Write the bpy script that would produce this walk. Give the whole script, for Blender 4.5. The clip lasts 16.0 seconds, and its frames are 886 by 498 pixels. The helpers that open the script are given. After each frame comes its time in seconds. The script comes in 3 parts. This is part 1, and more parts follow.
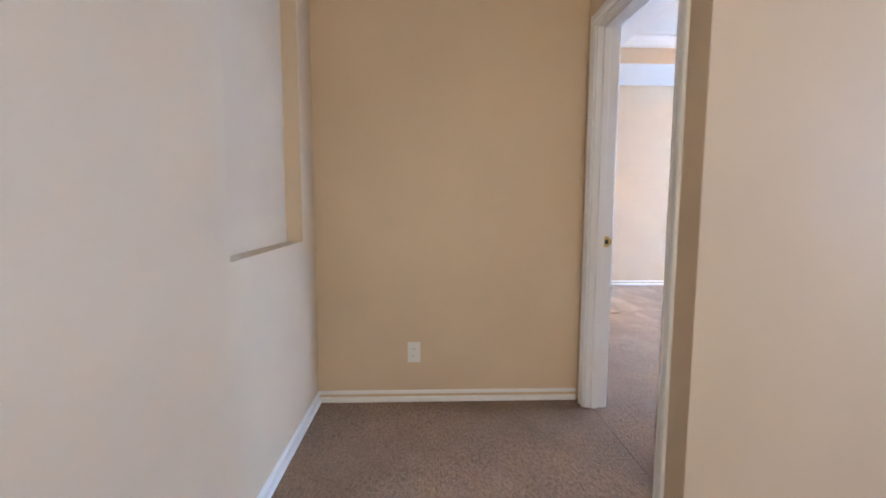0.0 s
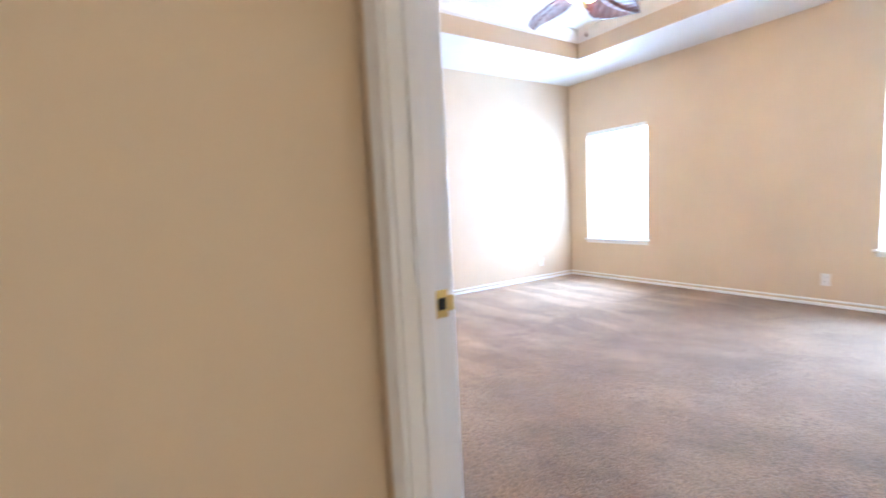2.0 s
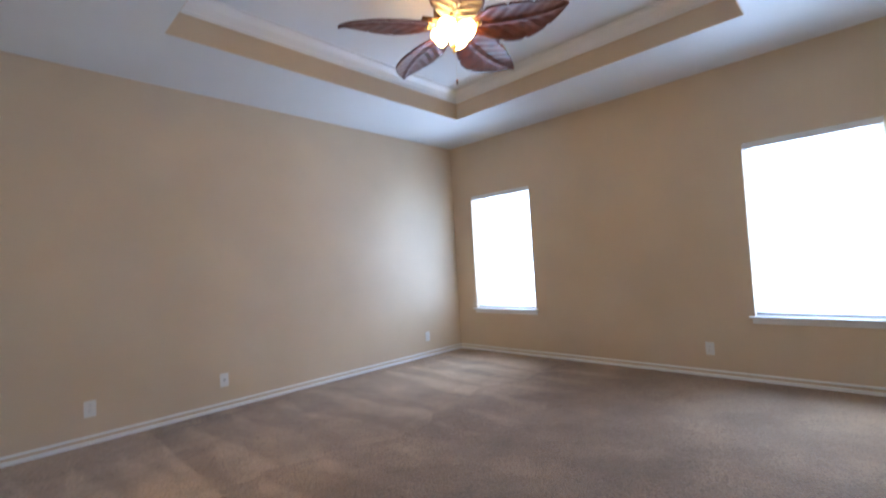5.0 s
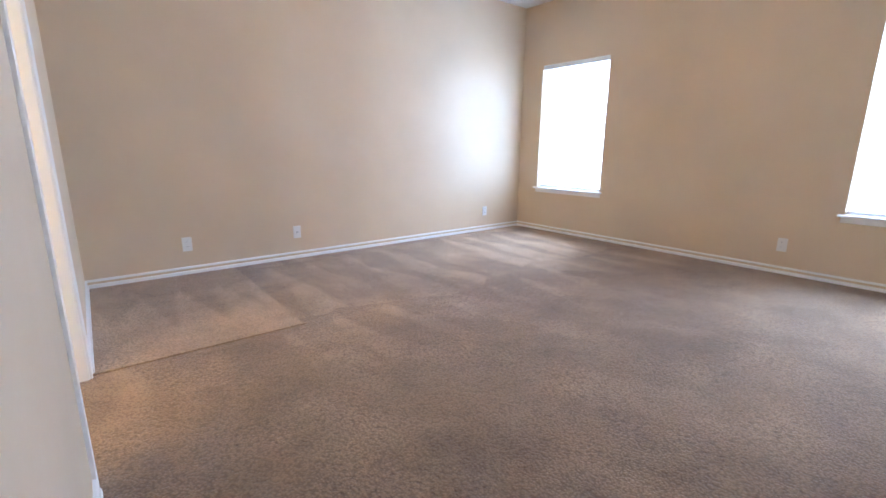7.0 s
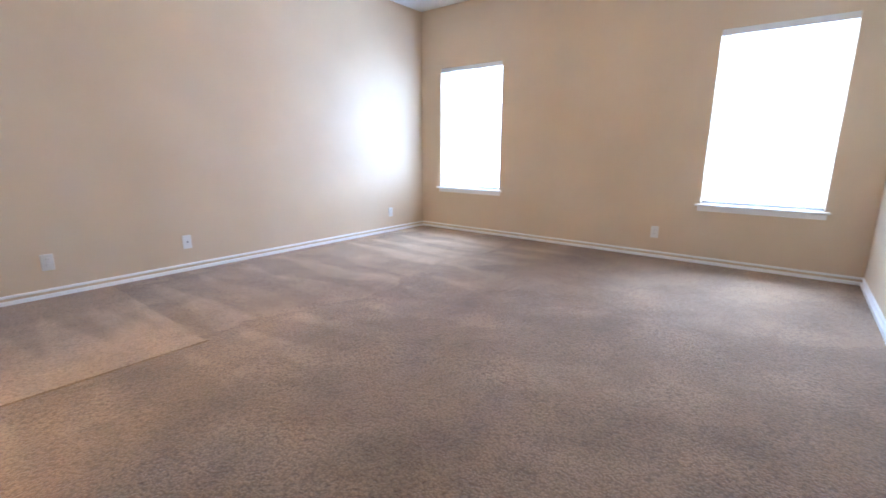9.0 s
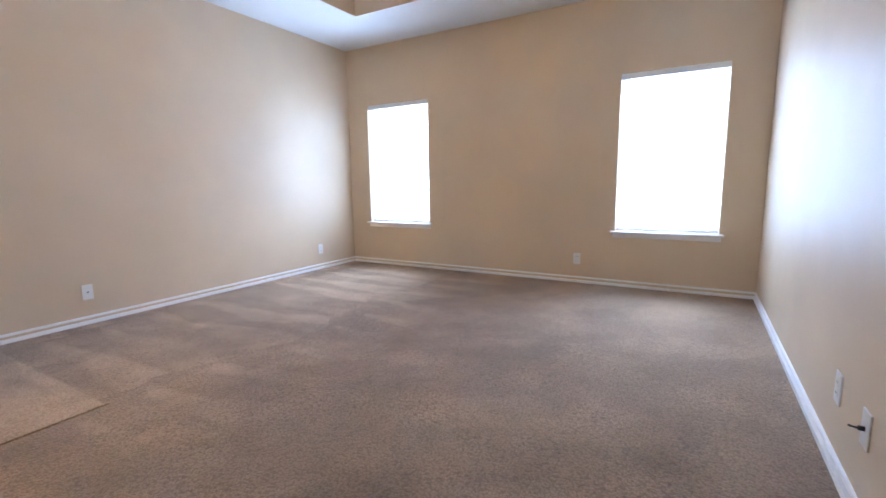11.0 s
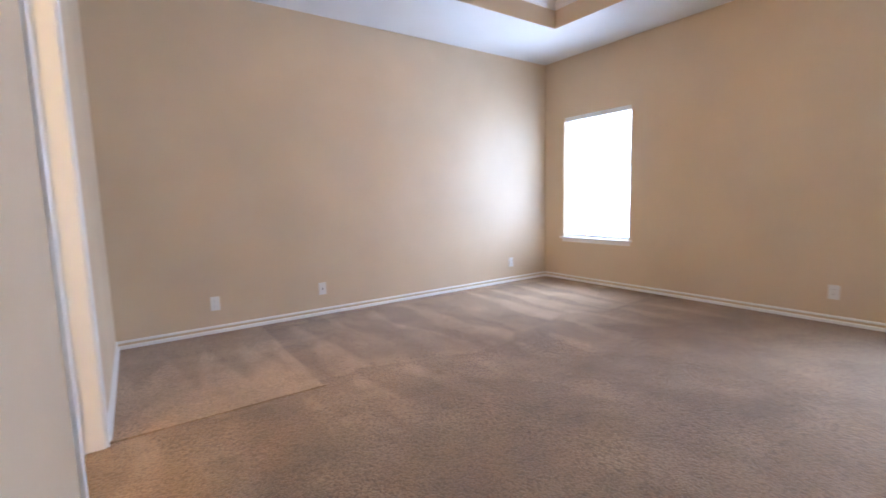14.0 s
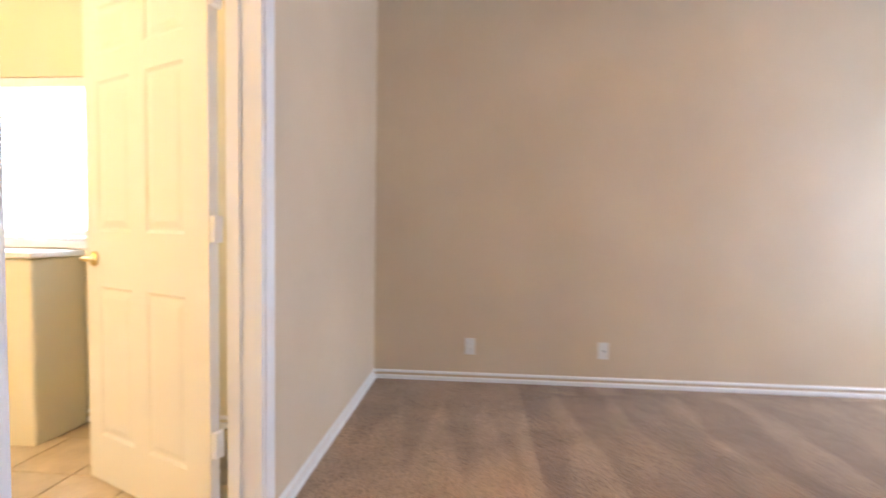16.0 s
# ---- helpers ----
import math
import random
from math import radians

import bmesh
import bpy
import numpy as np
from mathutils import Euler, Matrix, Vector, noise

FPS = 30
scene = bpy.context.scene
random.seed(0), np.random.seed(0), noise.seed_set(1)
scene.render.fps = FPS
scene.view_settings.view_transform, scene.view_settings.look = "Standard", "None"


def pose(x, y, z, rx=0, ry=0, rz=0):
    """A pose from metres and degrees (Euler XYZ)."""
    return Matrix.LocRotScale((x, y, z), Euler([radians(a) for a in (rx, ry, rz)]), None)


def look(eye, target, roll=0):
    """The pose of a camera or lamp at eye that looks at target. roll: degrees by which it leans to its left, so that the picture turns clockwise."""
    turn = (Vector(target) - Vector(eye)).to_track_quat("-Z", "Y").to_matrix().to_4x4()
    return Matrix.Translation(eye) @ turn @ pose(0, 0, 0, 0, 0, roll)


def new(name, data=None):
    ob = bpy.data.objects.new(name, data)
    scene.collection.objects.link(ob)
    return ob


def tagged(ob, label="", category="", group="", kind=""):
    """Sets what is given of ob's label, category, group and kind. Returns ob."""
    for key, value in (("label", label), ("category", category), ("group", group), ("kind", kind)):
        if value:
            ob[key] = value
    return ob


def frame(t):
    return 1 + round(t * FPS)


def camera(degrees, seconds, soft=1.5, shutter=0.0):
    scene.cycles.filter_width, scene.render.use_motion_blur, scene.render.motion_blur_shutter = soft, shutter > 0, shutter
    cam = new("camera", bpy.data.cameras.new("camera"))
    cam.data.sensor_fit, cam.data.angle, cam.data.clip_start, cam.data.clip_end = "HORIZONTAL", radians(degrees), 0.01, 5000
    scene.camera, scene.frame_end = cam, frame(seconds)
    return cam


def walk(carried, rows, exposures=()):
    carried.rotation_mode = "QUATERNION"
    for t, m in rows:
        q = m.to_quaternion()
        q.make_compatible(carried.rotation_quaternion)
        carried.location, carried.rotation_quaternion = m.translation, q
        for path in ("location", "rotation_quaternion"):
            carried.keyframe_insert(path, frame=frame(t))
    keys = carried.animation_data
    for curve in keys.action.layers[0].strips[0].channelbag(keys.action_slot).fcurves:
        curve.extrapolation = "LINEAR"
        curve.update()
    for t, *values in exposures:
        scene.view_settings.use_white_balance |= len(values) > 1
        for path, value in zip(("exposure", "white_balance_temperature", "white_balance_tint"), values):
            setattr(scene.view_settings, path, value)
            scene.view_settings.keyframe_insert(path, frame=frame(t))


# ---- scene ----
cam = camera(90.2, 16.0, soft=1.6, shutter=0.5)
PATH = [
    (0, (-0.991, -1.518, 1.11), (-0.915, 0.471, 0.915), 0.2),
    (0.5, (-0.966, -1.1, 1.134), (-0.892, 0.886, 0.911), -0.4),
    (0.8, (-0.955, -0.80, 1.114), (-0.804, 1.188, 0.952), -0.7),
    (1, (-0.915, -0.667, 1.122), (-0.739, 1.317, 0.945), -0.4),
    (1.2, (-0.808, -0.508, 1.112), (-0.565, 1.477, 0.944), -0.7),
    (1.5, (-0.695, -0.262, 1.104), (-0.167, 1.662, 0.978), -1.3),
    (2, (-0.497, 0.055, 1.118), (0.581, 1.728, 0.923), -2.9),
    (2.5, (-0.25, 0.233, 1.17), (1.093, 1.71, 1.043), -3.0),
    (2.8, (-0.116, 0.346, 1.141), (1.411, 1.633, 1.236), -2.8),
    (3, (-0.057, 0.376, 1.2), (1.511, 1.589, 1.461), -2.9),
    (3.5, (0.026, 0.485, 1.141), (1.569, 1.638, 1.679), -3.5),
    (4, (0.048, 0.537, 1.105), (1.561, 1.758, 1.573), -4.2),
    (4.5, (0.117, 0.495, 1.155), (1.594, 1.819, 1.411), -4.1),
    (5, (0.172, 0.456, 1.127), (1.613, 1.841, 1.205), -3.3),
    (5.2, (0.195, 0.443, 1.106), (1.602, 1.865, 1.068), -2.8),
    (7.3, (0.096, 0.497, 1.036), (1.316, 2.016, 0.583), 0.6),
    (7.5, (0.093, 0.51, 1.033), (1.355, 1.996, 0.585), 0.3),
    (8, (0.068, 0.519, 1.03), (1.432, 1.914, 0.59), 0.2),
    (8.5, (0.061, 0.517, 1.032), (1.508, 1.826, 0.594), 0.2),
    (9, (0.049, 0.529, 1.023), (1.582, 1.738, 0.588), 0.2),
    (9.5, (0.057, 0.519, 1.024), (1.67, 1.622, 0.596), 0.3),
    (10, (0.072, 0.5, 1.036), (1.746, 1.514, 0.627), 0.1),
    (10.2, (0.071, 0.502, 1.031), (1.772, 1.484, 0.653), 0.0),
    (12.3, (0.126, 0.455, 1.093), (1.794, 1.545, 0.921), 0.2),
    (12.5, (0.118, 0.462, 1.088), (1.722, 1.639, 0.887), 0.1),
    (13, (0.132, 0.461, 1.089), (1.592, 1.808, 0.862), -0.8),
    (13.5, (0.15, 0.456, 1.096), (1.455, 1.954, 0.871), -1.2),
    (14, (0.183, 0.496, 1.066), (1.321, 2.126, 0.842), -1.5),
    (14.5, (0.268, 0.582, 1.049), (1.148, 2.368, 0.855), -1.2),
    (15, (0.399, 0.864, 1.062), (1.132, 2.722, 0.979), 0.0),
    (15.5, (0.578, 1.157, 1.08), (1.026, 3.104, 0.971), -0.5),
    (16, (0.715, 1.461, 1.07), (0.566, 3.454, 0.983), 0.9),
]
EXPOSURES = [  # seconds, stops, kelvin, tint
    (0, 0.85, 6100, 9), (0.5, 1.08, 6050, 8.5), (0.8, 1.15, 6100, 9), (1.5, 1.1, 6100, 8), (2.4, 0.92, 6150, 6), (3.0, 0.62, 6500, 5), (3.6, 0.22, 6850, 6),
    (4.4, -0.22, 6750, 7), (5.0, -0.6, 6550, 8), (6.2, -0.35, 6400, 8), (7.4, 0.23, 6350, 9.5), (9.0, 0.2, 6300, 9), (10.2, 0.12, 6300, 9),
    (11.2, -0.15, 6450, 10), (12.4, -0.45, 6800, 12.5), (13.5, -0.32, 6950, 13), (14.5, 0.1, 7000, 12.5), (15.0, 0.05, 7200, 12.5), (16.0, 0.0, 7700, 14)]
walk(cam, [(t, look(eye, target, roll)) for t, eye, target, roll in PATH], EXPOSURES)

# ---- plan: x east, y north, z up; bedroom from (0, 0) to (EX, NY) ----
EX, NY = 4.70, 4.56          # bedroom east and north walls
CZ = 2.745                   # flat ceiling and soffit
TRAY = (1.005, 0.965, 3.838, 3.652)
TZ = 3.03                    # ceiling inside the tray
WT = 0.118                   # thickness of the west wall
HX, HY = -1.60, 0.918        # hall west wall and end wall
D1 = (0.05, 0.796)           # entry opening along y
D2 = (2.082, 2.892)           # bathroom opening along y
DH = 2.04                    # door openings' height
W1 = (3.335, 4.24)           # bedroom windows along y
W2 = (0.31, 1.185)
WZ = (0.555, 2.035)
BX, BY = -2.75, 3.68         # bathroom west and north walls
BW = (-2.25, -1.12)          # bathroom window along x
BWZ = (1.005, 1.85)
SB = -0.14                   # hall face of the bedroom's south wall
LY = -4.4                    # south end of the loft


# ---- world and light ----
world = bpy.data.worlds.new("sky")
scene.world = world
world.use_nodes = True
wn = world.node_tree
sky = wn.nodes.new("ShaderNodeTexSky")
sky.sky_type, sky.sun_disc = "NISHITA", False
sky.sun_elevation, sky.sun_rotation = radians(48), radians(200)
wn.links.new(sky.outputs[0], wn.nodes["Background"].inputs[0])
wn.nodes["Background"].inputs[1].default_value = 0.1


def area(name, m, sx, sy, power, colour, spread=180):
    data = bpy.data.lights.new(name, "AREA")
    data.shape, data.size, data.size_y, data.energy, data.color = "RECTANGLE", sx, sy, power, colour
    data.spread = radians(spread)
    ob = new(name, data)
    ob.matrix_world = m
    return ob


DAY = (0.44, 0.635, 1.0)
for y0, y1 in (W1, W2):  # level light in the opening, sky from above, added upward fill as ground bounce
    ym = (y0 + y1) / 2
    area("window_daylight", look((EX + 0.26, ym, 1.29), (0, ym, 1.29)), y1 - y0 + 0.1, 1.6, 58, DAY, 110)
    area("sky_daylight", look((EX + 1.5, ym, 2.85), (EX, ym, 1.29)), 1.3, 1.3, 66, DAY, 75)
    # no ground lies outside; added to brighten the soffit near the windows
    area("soffit_fill", look((EX + 1.5, ym, -0.25), (EX, ym, 1.29)), 1.3, 1.3, 132, DAY, 75)
area("bath_window_daylight", look(((BW[0] + BW[1]) / 2, BY + 0.24, 1.44), ((BW[0] + BW[1]) / 2, 0, 1.44)), 1.2, 0.98, 80, DAY)
# unseen loft lamps, added to light the hall: cool from east, warm from south
area("hall_fill", look((3.62, -1.5, 1.5), (0, -1.5, 1.5)), 2.0, 1.5, 38, (0.49, 0.66, 1.0))
area("hall_fill", look((-0.6, LY - 0.22, 1.5), (-0.6, 0, 1.5)), 1.7, 1.5, 16.5, (1.0, 0.80, 0.53))
bulb = bpy.data.lights.new("bath_lamp", "POINT")
bulb.energy, bulb.color, bulb.shadow_soft_size = 78, (1.0, 0.715, 0.42), 0.12
new("bath_lamp", bulb).location = (-1.95, 1.55, 2.25)


# ---- materials ----
def mat(name, colour, rough=0.6, metal=0.0, spec=0.5):
    m = bpy.data.materials.new(name)
    m.use_nodes = True
    b = m.node_tree.nodes["Principled BSDF"]
    b.inputs["Base Color"].default_value = (*colour, 1)
    b.inputs["Roughness"].default_value = rough
    b.inputs["Metallic"].default_value = metal
    b.inputs["Specular IOR Level"].default_value = spec
    return m, m.node_tree, b


def coords(nt, scale=(1, 1, 1), turn=0.0):
    geo = nt.nodes.new("ShaderNodeNewGeometry")
    mp = nt.nodes.new("ShaderNodeMapping")
    mp.inputs["Scale"].default_value = scale
    mp.inputs["Rotation"].default_value = (0, 0, radians(turn))
    nt.links.new(geo.outputs["Position"], mp.inputs["Vector"])
    return mp.outputs[0]


def noise_node(nt, vec, scale, detail=3.0, rough=0.5):
    n = nt.nodes.new("ShaderNodeTexNoise")
    n.inputs["Scale"].default_value, n.inputs["Detail"].default_value, n.inputs["Roughness"].default_value = scale, detail, rough
    nt.links.new(vec, n.inputs["Vector"])
    return n.outputs["Fac"]


def ramp(nt, fac, stops):
    r = nt.nodes.new("ShaderNodeValToRGB")
    e = r.color_ramp.elements
    while len(e) < len(stops):
        e.new(0.5)
    for el, (p, c) in zip(e, stops):
        el.position, el.color = p, (*c, 1)
    nt.links.new(fac, r.inputs[0])
    return r.outputs[0]


def mix(nt, a, b, fac, mode="MIX"):
    n = nt.nodes.new("ShaderNodeMix")
    n.data_type, n.blend_type = "RGBA", mode
    for sock, v in ((n.inputs[0], fac), (n.inputs[6], a), (n.inputs[7], b)):
        if isinstance(v, (int, float)):
            sock.default_value = v
        elif isinstance(v, tuple):
            sock.default_value = (*v, 1)
        else:
            nt.links.new(v, sock)
    return n.outputs[2]


def bump(nt, b, height, strength, dist):
    n = nt.nodes.new("ShaderNodeBump")
    n.inputs["Strength"].default_value, n.inputs["Distance"].default_value = strength, dist
    nt.links.new(height, n.inputs["Height"])
    nt.links.new(n.outputs[0], b.inputs["Normal"])


def paint(name, colour, rough, grain=90, relief=0.0012, vary=0.05, spec=0.4):
    m, nt, b = mat(name, colour, rough, 0.0, spec)
    v = coords(nt)
    big = noise_node(nt, v, 1.3, 3)
    lo = tuple(c * (1 - vary) for c in colour)
    hi = tuple(min(1, c * (1 + vary)) for c in colour)
    nt.links.new(ramp(nt, big, [(0.3, lo), (0.7, hi)]), b.inputs["Base Color"])
    fine = noise_node(nt, v, grain, 4, 0.6)
    bump(nt, b, fine, 0.35, relief)
    rr = nt.nodes.new("ShaderNodeMapRange")
    rr.inputs[3].default_value, rr.inputs[4].default_value = rough - 0.06, rough + 0.08
    nt.links.new(noise_node(nt, v, 6, 2), rr.inputs[0])
    nt.links.new(rr.outputs[0], b.inputs["Roughness"])
    return m


TAN = (0.67, 0.53, 0.375)
WALL = paint("beige_eggshell_wall_paint", TAN, 0.47, spec=0.38)
CEIL = paint("white_textured_ceiling_paint", (0.75, 0.745, 0.735), 0.8, 45, 0.004, 0.03)
TRIM = paint("white_semigloss_trim_paint", (0.87, 0.86, 0.85), 0.34, 30, 0.0005, 0.02)
BATHWALL = paint("cream_bath_wall_paint", (0.73, 0.67, 0.49), 0.5)
DOORP = paint("white_door_paint", (0.80, 0.77, 0.70), 0.36, 60, 0.0006, 0.02)
PLATE = paint("white_plastic", (0.78, 0.77, 0.75), 0.3, 40, 0.0002, 0.02)
VINYL = paint("white_vinyl", (0.80, 0.80, 0.80), 0.35, 40, 0.0002, 0.02)
# near-black, put where slots, holes and louvres hold only shade
DARK = mat("opening_shade", (0.02, 0.02, 0.02), 0.6)[0]
BRASS = paint("worn_brass", (0.70, 0.53, 0.22), 0.3, 60, 0.0003, 0.12)
BRASS.node_tree.nodes["Principled BSDF"].inputs["Metallic"].default_value = 0.9
CABLE = mat("black_rubber", (0.02, 0.02, 0.022), 0.5)[0]
BRONZE = paint("oiled_bronze_metal", (0.16, 0.08, 0.045), 0.38, 50, 0.0004, 0.2)
BRONZE.node_tree.nodes["Principled BSDF"].inputs["Metallic"].default_value = 0.7


def math_node(nt, op, a, b=None, c=None):
    n = nt.nodes.new("ShaderNodeMath")
    n.operation = op
    for sock, v in zip(n.inputs, (a, b, c)):
        if v is None:
            continue
        if isinstance(v, (int, float)):
            sock.default_value = v
        else:
            nt.links.new(v, sock)
    return n.outputs[0]


def soft_step(nt, v, lo, hi):
    n = nt.nodes.new("ShaderNodeMapRange")
    n.interpolation_type = "SMOOTHSTEP"
    n.inputs[1].default_value, n.inputs[2].default_value = lo, hi
    nt.links.new(v, n.inputs[0])
    return n.outputs[0]


def carpet(name, lo, hi, pitch, marked):
    """Cut pile with vacuum wedges that run north to south, a brushed corner section, and tufts."""
    m, nt, b = mat(name, lo, 0.95, 0.0, 0.1)
    b.inputs["Sheen Weight"].default_value = 0.22
    b.inputs["Sheen Roughness"].default_value = 0.5
    v = coords(nt)
    sep = nt.nodes.new("ShaderNodeSeparateXYZ")
    nt.links.new(v, sep.inputs[0])
    x, y = sep.outputs[0], sep.outputs[1]
    slow = noise_node(nt, v, 1.1, 3, 0.55)
    mid = noise_node(nt, v, 3.5, 3, 0.6)
    blot_low = noise_node(nt, v, 2.2, 3, 0.6)
    warp = math_node(nt, "MULTIPLY_ADD", noise_node(nt, v, 0.8, 2), 0.55, x)
    tri = math_node(nt, "DIVIDE", math_node(nt, "PINGPONG", warp, pitch / 2), pitch / 2)
    row = math_node(nt, "FRACT", math_node(nt, "DIVIDE", math_node(nt, "SUBTRACT", math_node(nt, "MULTIPLY_ADD", slow, 0.9, 4.0), y), 1.5))
    wedge = soft_step(nt, math_node(nt, "SUBTRACT", math_node(nt, "MULTIPLY_ADD", row, 0.75, 0.12), tri), -0.16, 0.16)
    patchy = soft_step(nt, noise_node(nt, coords(nt, (2.6, 0.35, 1)), 1.0, 2), 0.36, 0.62)
    reach = math_node(nt, "MULTIPLY", math_node(nt, "MULTIPLY_ADD", patchy, 0.75, 0.25), math_node(nt, "MULTIPLY", soft_step(nt, math_node(nt, "MULTIPLY_ADD", slow, 2.4, y), marked, marked + 1.3), soft_step(nt, row, 0.0, 0.12)))
    east = math_node(nt, "MULTIPLY_ADD", mid, 0.05, x)
    corner = math_node(nt, "MULTIPLY", math_node(nt, "GREATER_THAN", y, 2.934), math_node(nt, "SUBTRACT", 1.0, soft_step(nt, east, 1.03, 1.055)))
    corner = math_node(nt, "MULTIPLY", corner, math_node(nt, "GREATER_THAN", x, 0.0))
    outside = math_node(nt, "SUBTRACT", 1.0, corner)
    spike = math_node(nt, "DIVIDE", math_node(nt, "PINGPONG", math_node(nt, "MULTIPLY_ADD", slow, 0.25, x), 0.13), 0.13)
    spike = math_node(nt, "MULTIPLY_ADD", spike, 0.75, math_node(nt, "MULTIPLY_ADD", blot_low, 0.5, 2.95))
    corner = math_node(nt, "MULTIPLY", corner, math_node(nt, "SUBTRACT", 1.0, math_node(nt, "MULTIPLY", soft_step(nt, math_node(nt, "SUBTRACT", y, spike), -0.12, 0.40), 0.55)))
    blot = noise_node(nt, v, 2.6, 5, 0.62)
    cells = nt.nodes.new("ShaderNodeTexVoronoi")
    cells.inputs["Scale"].default_value = 105
    twist = nt.nodes.new("ShaderNodeVectorMath")
    twist.operation = "MULTIPLY_ADD"
    wob = nt.nodes.new("ShaderNodeTexNoise")
    wob.inputs["Scale"].default_value, wob.inputs["Detail"].default_value = 30, 2
    nt.links.new(v, wob.inputs["Vector"])
    nt.links.new(wob.outputs["Color"], twist.inputs[0])
    twist.inputs[1].default_value = (0.02, 0.02, 0.02)
    nt.links.new(v, twist.inputs[2])
    nt.links.new(twist.outputs[0], cells.inputs["Vector"])
    tuft = math_node(nt, "SUBTRACT", 1.0, cells.outputs["Distance"])
    speck = noise_node(nt, coords(nt, (1, 1.3, 1)), 110, 2, 0.6)
    crimp = noise_node(nt, coords(nt, (1.5, 0.9, 1), 20), 44, 3, 0.6)
    rough_pile = soft_step(nt, noise_node(nt, v, 2.1, 4, 0.6), 0.42, 0.62)
    lay = math_node(nt, "MULTIPLY_ADD", math_node(nt, "MULTIPLY", math_node(nt, "MULTIPLY", wedge, reach), outside), 0.42, math_node(nt, "MULTIPLY", slow, 0.8))
    lay = math_node(nt, "MULTIPLY_ADD", corner, 0.75, lay)
    diag = math_node(nt, "MULTIPLY_ADD", slow, 0.55, math_node(nt, "MULTIPLY_ADD", y, 0.5, math_node(nt, "MULTIPLY", x, 0.86)))
    swath = soft_step(nt, math_node(nt, "DIVIDE", math_node(nt, "PINGPONG", diag, 0.36), 0.36), 0.40, 0.58)
    swath = math_node(nt, "MULTIPLY", math_node(nt, "MULTIPLY", swath, outside), soft_step(nt, noise_node(nt, v, 1.7, 3, 0.6), 0.42, 0.60))
    scuff = soft_step(nt, noise_node(nt, coords(nt, (3.0, 6.5, 1), 24), 1.0, 3, 0.6), 0.66, 0.76)
    lay = math_node(nt, "MULTIPLY_ADD", swath, 0.16, math_node(nt, "MULTIPLY_ADD", scuff, 0.28, lay))
    c = ramp(nt, lay, [(0.15, lo), (1.1, hi)])
    c = mix(nt, c, ramp(nt, blot, [(0.32, (0.78, 0.77, 0.76)), (0.5, (1, 1, 1)), (0.70, (1.2, 1.17, 1.14))]), 0.9, "MULTIPLY")
    # dark gaps between tufts and in the crimp: crevice shade put into the colour
    c = mix(nt, c, ramp(nt, tuft, [(0.28, (0.4, 0.38, 0.36)), (0.52, (0.98, 0.98, 0.98)), (0.9, (1.2, 1.18, 1.16))]), 0.42, "MULTIPLY")
    c = mix(nt, c, ramp(nt, speck, [(0.30, (0.6, 0.57, 0.55)), (0.5, (1, 1, 1)), (0.7, (1.3, 1.27, 1.24))]), 0.3, "MULTIPLY")
    c = mix(nt, c, ramp(nt, crimp, [(0.34, (0.55, 0.52, 0.50)), (0.46, (0.98, 0.98, 0.98)), (0.66, (1.2, 1.18, 1.15))]), math_node(nt, "MULTIPLY_ADD", rough_pile, 0.65, 0.15), "MULTIPLY")
    nt.links.new(c, b.inputs["Base Color"])
    bump(nt, b, math_node(nt, "MULTIPLY_ADD", crimp, 0.9, tuft), 0.35, 0.010)
    return m


CARPET = carpet("beige_cut_pile_carpet", (0.196, 0.122, 0.072), (0.43, 0.286, 0.178), 0.38, 3.0)


def tile_mat():
    m, nt, b = mat("beige_ceramic_tile", (0.55, 0.43, 0.28), 0.35)
    info = nt.nodes.new("ShaderNodeObjectInfo")
    v = coords(nt)
    c = ramp(nt, noise_node(nt, v, 9, 5, 0.6), [(0.3, (0.48, 0.38, 0.25)), (0.7, (0.62, 0.51, 0.36))])
    t = ramp(nt, info.outputs["Random"], [(0.0, (0.9, 0.9, 0.9)), (1.0, (1.06, 1.05, 1.03))])
    nt.links.new(mix(nt, c, t, 1.0, "MULTIPLY"), b.inputs["Base Color"])
    bump(nt, b, noise_node(nt, v, 60, 3), 0.2, 0.001)
    return m


TILE = tile_mat()
GROUT = paint("tan_grout", (0.52, 0.43, 0.30), 0.9, 120, 0.001, 0.1)


def slat_mat():
    m = bpy.data.materials.new("white_translucent_slat")
    m.use_nodes = True
    nt = m.node_tree
    b = nt.nodes["Principled BSDF"]
    b.inputs["Base Color"].default_value, b.inputs["Roughness"].default_value = (0.85, 0.85, 0.85, 1), 0.45
    tr = nt.nodes.new("ShaderNodeBsdfTranslucent")
    tr.inputs[0].default_value = (0.9, 0.9, 0.9, 1)
    ms = nt.nodes.new("ShaderNodeMixShader")
    ms.inputs[0].default_value = 0.8
    nt.links.new(b.outputs[0], ms.inputs[1])
    clear = nt.nodes.new("ShaderNodeBsdfTransparent")
    thin = nt.nodes.new("ShaderNodeMixShader")
    thin.inputs[0].default_value = 0.82
    nt.links.new(tr.outputs[0], thin.inputs[1])
    nt.links.new(clear.outputs[0], thin.inputs[2])
    nt.links.new(thin.outputs[0], ms.inputs[2])
    nt.links.new(ms.outputs[0], nt.nodes["Material Output"].inputs[0])
    return m


SLAT = slat_mat()


